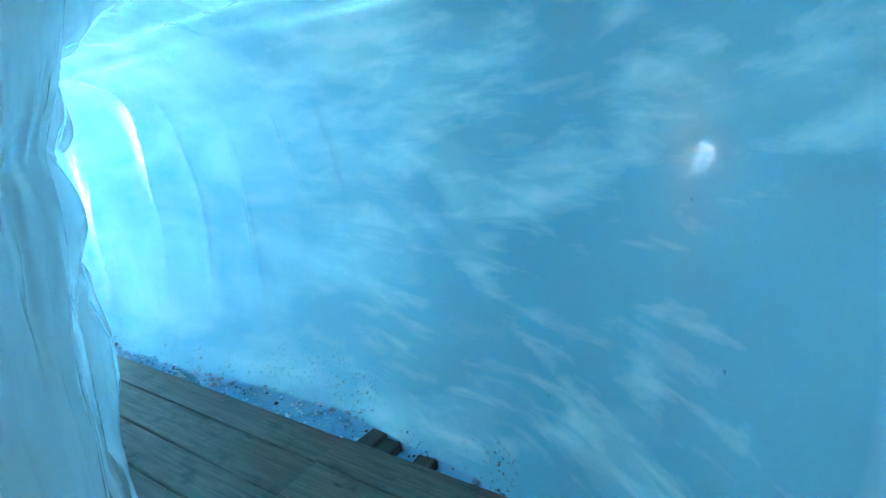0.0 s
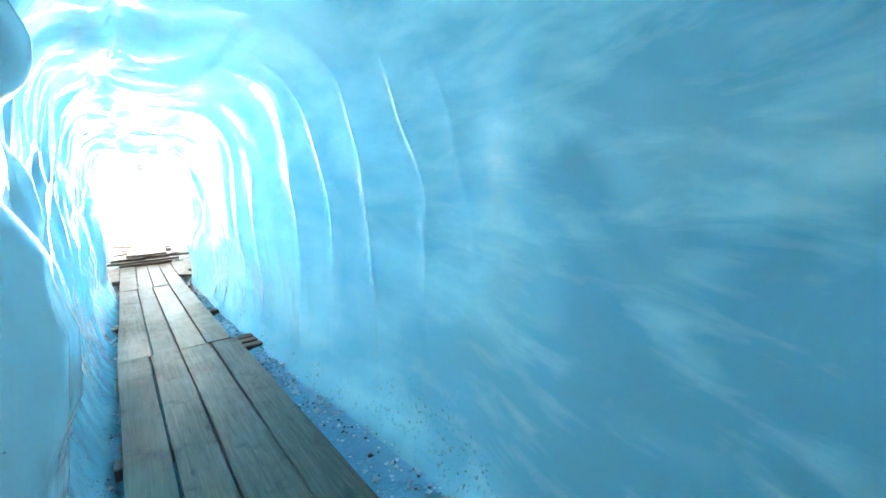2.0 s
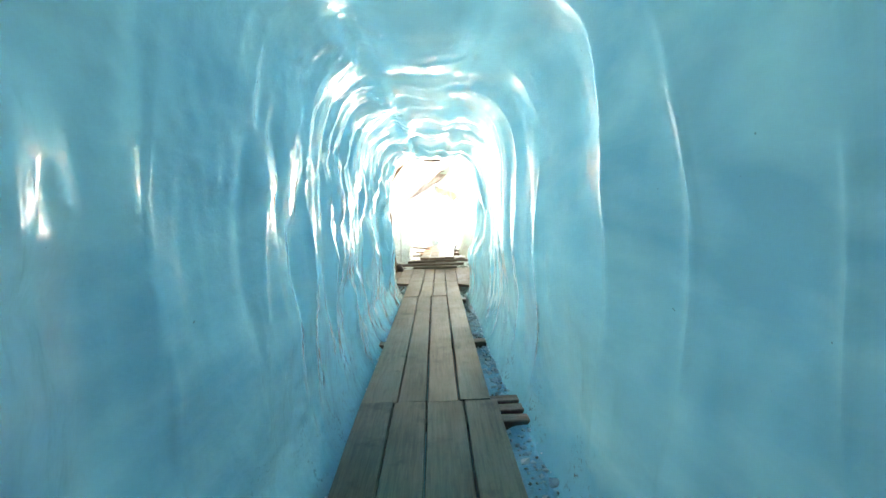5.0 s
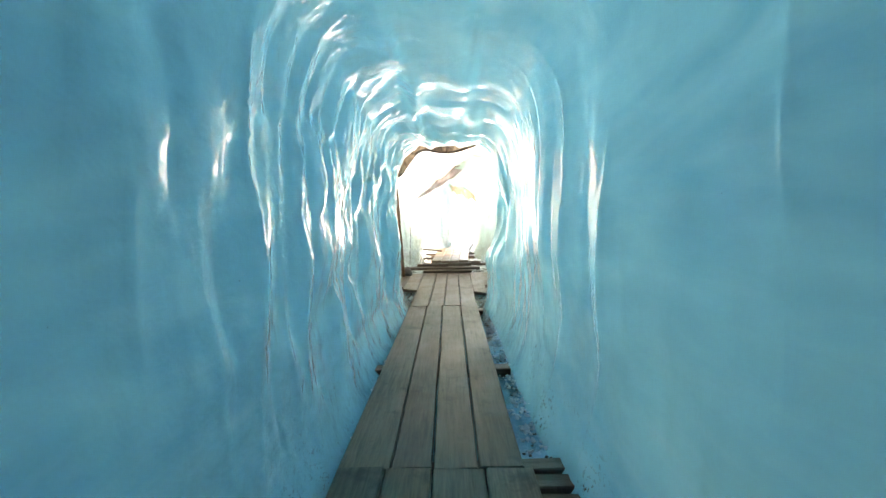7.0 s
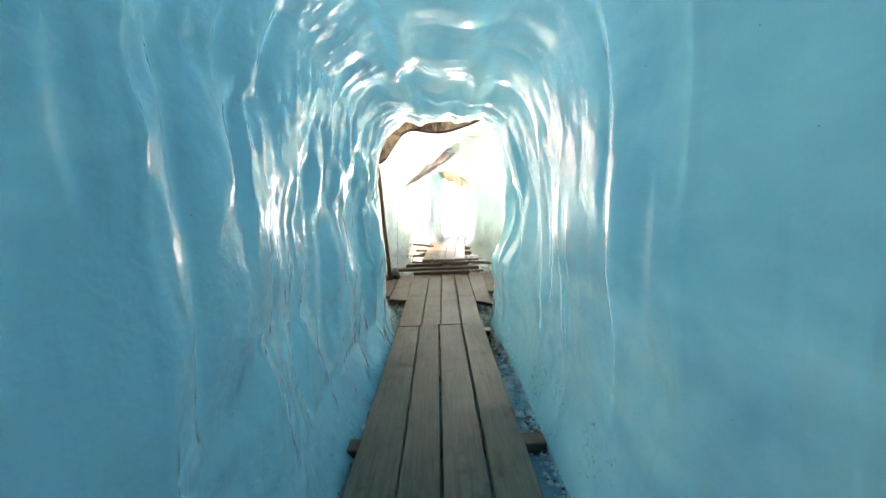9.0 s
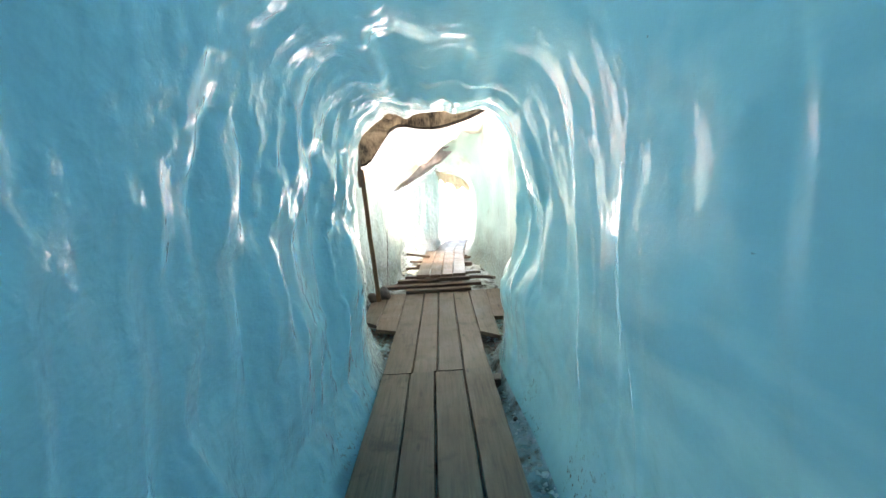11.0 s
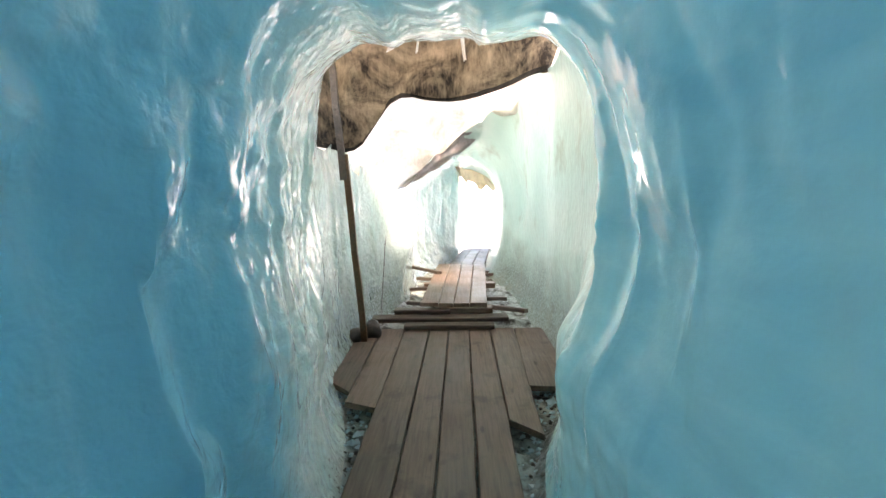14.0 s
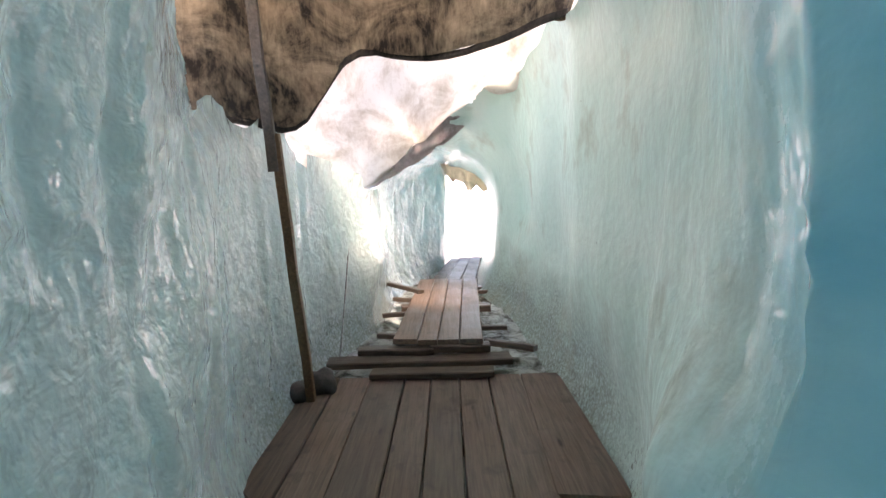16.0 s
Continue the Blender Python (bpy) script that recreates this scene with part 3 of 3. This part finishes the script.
# ---------------------------------------------------------------- the leaning pole and its stone
def tube(bm, a, b, ra, rb, sides=10, steps=8, wob=0.0, seed=0):
    a, b = Vector(a), Vector(b)
    turn = (b - a).to_track_quat("Z", "Y").to_matrix()
    rings = []
    for i in range(steps + 1):
        t = i / steps
        c = a.lerp(b, t) + Vector((wob * noise.noise(Vector((t * 3, seed, 0))), wob * noise.noise(Vector((seed, t * 3, 5))), 0))
        rad = ra + (rb - ra) * t
        rings.append([bm.verts.new(c + turn @ Vector((rad * math.cos(j * math.tau / sides), rad * math.sin(j * math.tau / sides), 0))) for j in range(sides)])
    for p, q in zip(rings, rings[1:]):
        for j in range(sides):
            bm.faces.new((p[j], p[(j + 1) % sides], q[(j + 1) % sides], q[j])).smooth = True
    bm.faces.new(rings[0][::-1])
    bm.faces.new(rings[-1])
    return bm


POLE_FOOT, POLE_HEAD = Vector((0.59, 12.06, 0.0)), Vector((0.45, 11.9, 2.95))
pole = base("support_pole", POLE_FOOT, "leaning brown timber pole propping the dirty fleece", "pole")


def squared(a, b, w, d):
    bm = tube(bmesh.new(), a, b, w * 0.7, w * 0.66, 4, 6, 0.012, 3)
    for f in bm.faces:
        f.smooth = False
    bmesh.ops.bevel(bm, geom=[e for e in bm.edges if abs((e.verts[0].co - e.verts[1].co).z) > 0.1], offset=0.006, segments=1, affect="EDGES")
    return bm


lean = POLE_HEAD - POLE_FOOT
part("lower_timber", squared((0, 0, 0), lean * 0.62, 0.060, 0.04), POLEWOOD, pole)
part("upper_timber", squared(lean * 0.54 + Vector((-0.03, -0.02, 0)), lean + Vector((-0.02, -0.02, 0)), 0.064, 0.05), STEPWOOD, pole, "darker timber lapped onto the pole")


def stone(name, place, size, seed, mat, label, category="stone", group=""):
    bm = bmesh.new()
    bmesh.ops.create_icosphere(bm, subdivisions=3, radius=1)
    for v in bm.verts:
        k = 1 + 0.35 * noise.noise(v.co * 1.3 + Vector((seed, 0, 0))) + 0.1 * noise.noise(v.co * 4 + Vector((0, seed, 0)))
        v.co = Vector((v.co.x * size[0] * k, v.co.y * size[1] * k, max(v.co.z, -0.75) * size[2] * k + size[2] * 0.7))
    for f in bm.faces:
        f.smooth = True
    ob = part(name, bm, mat)
    ob.location = place
    return tagged(ob, label, category, group)


stone("stone", (0.63, 12.22, -0.01), (0.11, 0.10, 0.10), 3, STONE, "black wet stone wedged at the foot of the pole")
stone("stone", (0.48, 12.12, -0.02), (0.09, 0.10, 0.07), 8, STONE, "dark stone beside the foot of the pole")


# ---------------------------------------------------------------- fleece covers over the mouth
def cloth(name, upper, lower, mat, label, sag=0.1, fold=0.03, fold_n=6.0, seed=0, nu=120, nv=60, thick=0.012, hem=0.0, parent=None):
    """A hanging cover between an upper and a lower edge, each a short list of corners, with folds and a ragged lower hem."""
    def along(points, u):
        p = np.array(points, float)
        k = np.concatenate([[0], np.cumsum(np.linalg.norm(np.diff(p, axis=0), axis=1))])
        k /= k[-1]
        out = 0
        for d in (-0.035, 0, 0.035):
            uu = np.clip(u + d, 0, 1)
            out = out + np.stack([np.interp(uu, k, p[:, c]) for c in range(3)], -1)
        return out / 3
    u, v = np.meshgrid(np.linspace(0, 1, nu), np.linspace(0, 1, nv))
    a, b = along(upper, u), along(lower, u)
    vv = v * (1 + hem * vnoise(u * 9 + seed, u * 0, u * 0 + seed))
    p = a + (b - a) * vv[..., None]
    p[..., 2] -= sag * np.sin(np.pi * np.clip(v, 0, 1)) * (0.7 + 0.5 * vnoise(u * 3, v * 2, u * 0 + seed))
    wave = vnoise(u * fold_n + seed, v * 1.4, u * 0 + seed) + 0.5 * vnoise(u * fold_n * 2.3, v * 3 + seed, u * 0)
    p[..., 2] += fold * wave
    p[..., 1] += fold * 0.9 * vnoise(u * fold_n * 0.8 + 7, v * 2.2, u * 0 + seed)
    ob = sheet(name, p.reshape(-1, 3), grid_faces(nv, nu), mat)
    mod = ob.modifiers.new("thickness", "SOLIDIFY")
    mod.thickness = thick
    ob.parent = parent
    if parent:
        return tagged(ob, label)
    return tagged(ob, label, "fleece cover", "fleece covers")


LOW = [(-0.7, 11.4, 1.95), (-0.2, 11.8, 1.92), (0.25, 12.05, 1.92), (0.50, 12.42, 1.87), (0.66, 12.42, 2.06), (0.74, 12.42, 2.20), (0.98, 12.4, 2.45), (1.22, 12.36, 2.36), (1.62, 12.34, 2.34), (2.0, 12.36, 2.46), (2.5, 12.4, 2.68)]
brown = base("fleece_cover", (1.0, 12.2, 2.4), "dirty dark-stained brown fleece sagging over the tunnel mouth", "fleece cover", "fleece covers")
for title, up, low, mat, text, sag, fold, rows in (
    ("sheet", [(-0.7, 11.2, 3.2), (0.0, 11.7, 3.4), (0.6, 12.0, 3.45), (1.4, 12.0, 3.45), (2.1, 12.0, 3.4), (2.75, 12.1, 3.3)], LOW, FLEECE_DARK, "", 0.0, 0.05, 90),
    ("hem", [(x, y - 0.012, z + 0.05) for x, y, z in LOW], [(x, y - 0.008, z - 0.012) for x, y, z in LOW], HEM, "blackened wet hem", 0.0, 0.012, 8),
):
    ob = cloth(title, up, low, mat, text, sag, fold, 7, 3, 190, rows, 0.02, 0.02, brown)
    ob.matrix_basis = Matrix.Translation((-1.0, -12.2, -2.4))
# unseen roof sheet added to keep sky light off the near mouth
cloth("fleece_cover", ((-0.9, 9.9, 2.9), (0.4, 9.8, 2.9), (1.4, 9.8, 2.9), (2.9, 9.9, 2.9)), ((-0.8, 11.9, 3.34), (0.4, 12.0, 3.49), (1.4, 12.0, 3.49), (2.8, 12.1, 3.34)),
      FLEECE_DARK, "unseen dirty brown fleece roof added over the ice to block sky light", 0.05, 0.05, 6, 13, 80, 50, 0.02)
white = base("fleece_cover", (1.3, 14.2, 2.0), "bright white fleece draped across the roofless gap", "fleece cover", "fleece covers")
white_shift = Matrix.Translation((-1.3, -14.2, -2.0))
for title, up, low, mat, text, sag, fold in (
    ("sheet", ((-1.0, 12.55, 2.75), (0.4, 12.7, 3.0), (1.5, 12.75, 3.05), (2.9, 12.8, 3.0)), ((-0.55, 13.6, 1.72), (-0.1, 13.95, 1.62), (0.22, 14.1, 1.46), (0.42, 14.15, 1.40), (0.66, 14.17, 1.52), (0.95, 14.2, 1.72), (1.3, 14.2, 1.98), (1.6, 14.2, 2.28), (2.15, 14.15, 2.44), (2.75, 13.8, 2.4)), FLEECE_WHITE, "", 0.16, 0.075),
    ("folded_hem", ((0.44, 14.17, 1.41), (0.68, 14.19, 1.54), (0.95, 14.22, 1.73), (1.3, 14.22, 1.99), (1.6, 14.22, 2.29), (2.15, 14.17, 2.45)), ((0.6, 14.35, 1.46), (0.95, 14.4, 1.64), (1.35, 14.45, 1.86), (1.75, 14.42, 2.12), (2.2, 14.3, 2.42)), FLEECE_GREY, "mauve-grey soiled folded hem", 0.02, 0.03),
):
    ob = cloth(title, up, low, mat, text, sag, fold, 8, 5, 130, 50, 0.012, 0.03, white)
    ob.matrix_basis = white_shift
for k, (a, b, w) in enumerate((((1.24, 12.06, 2.97), (0.91, 12.10, 2.78), (0.02, 0, 0.055)), ((1.22, 12.06, 2.95), (1.18, 12.12, 2.75), (0.014, 0, 0.005)), ((1.60, 12.08, 2.90), (1.63, 12.14, 2.68), (0.02, 0, 0.008)))):
    a, b, w = Vector(a), Vector(b), Vector(w)
    cloth("cloth_strip", (a - w, a + w), (b - w * 0.5, b + w * 0.7), STRIP, "torn white cloth strip hanging through the brown fleece", 0.015, 0.012, 3, k, 10, 24, 0.006)

cloth("fleece_cover", ((1.25, 17.62, 2.0), (1.9, 17.55, 2.02), (2.6, 17.62, 1.98)), ((1.45, 17.5, 1.78), (1.78, 17.42, 1.62), (2.08, 17.40, 1.42), (2.3, 17.42, 1.48), (2.55, 17.5, 1.55)),
      FLEECE_BEIGE, "creased beige fleece hanging over the bright exit", 0.02, 0.07, 11, 21, 120, 40, 0.012, 0.06)

# rope on the ice beside the pole
bm = bmesh.new()
prev = Vector((0.62, 13.7, 1.45))
for i in range(1, 13):
    t = i / 12
    nxt = Vector((0.62, 13.7, 1.45)).lerp(Vector((0.66, 12.62, 0.03)), t) + Vector((0.0, 0.0, -0.05 * math.sin(math.pi * t)))
    tube(bm, prev, nxt, 0.006, 0.006, 6, 1)
    prev = nxt
tagged(part("rope", bm, ROPE), "thin grey rope hanging from the white fleece", "rope")


# ---------------------------------------------------------------- grit and ice chips along the boards
def scatter(name, count, mat, label, category, spots, size, seed, flat=0.6):
    r = random.Random(seed)
    verts, faces = [], []
    for _ in range(count):
        x, y, z = spots(r)
        s = size * r.uniform(0.4, 1.5) * (2.0 if r.random() < 0.06 else 1)
        turn = Euler((r.uniform(0, 6), r.uniform(0, 6), r.uniform(0, 6))).to_matrix()
        k = len(verts)
        for p in ((1, 0, 0), (-1, 0.1, 0), (0, 1, 0), (0.1, -1, 0), (0, 0, 1), (0, 0.1, -1)):
            q = turn @ Vector([c * s * r.uniform(0.6, 1.2) for c in p])
            verts.append((x + q.x, y + q.y, z + q.z * flat))
        for f in ((0, 2, 4), (2, 1, 4), (1, 3, 4), (3, 0, 4), (2, 0, 5), (1, 2, 5), (3, 1, 5), (0, 3, 5)):
            faces.append([k + i for i in f])
    me = bpy.data.meshes.new(name)
    me.from_pydata(verts, [], faces)
    me.materials.append(mat)
    return tagged(new(name, me), label, category, kind="stuff")


def beside(y0, y1):
    def spot(r):
        y = r.uniform(y0, y1)
        if r.random() < 0.62:
            edge, wall = 1.90, float(soft(y, RIGHT)) + 0.02
        else:
            edge, wall = 0.90, float(soft(y, LEFT)) - 0.02
        t = r.random() ** 0.7
        return edge + (wall - edge) * t, y, -0.115 + 0.05 * t
    return spot


scatter("grit", 900, GRAVEL, "dark wet grit along the edges of the boards", "grit", beside(1.2, 10.6), 0.011, 5)
scatter("grit", 700, GRAVEL, "dark wet grit at the tunnel mouth", "grit", beside(9.4, 12.6), 0.015, 6)
scatter("ice_chips", 2200, CHIP, "glassy ice chips lying beside the boards", "ice chips", beside(6.2, 11.2), 0.018, 7)
scatter("ice_chips", 500, CHIP, "glassy ice chips in the bluish gutter", "ice chips", beside(2.0, 6.2), 0.02, 8)
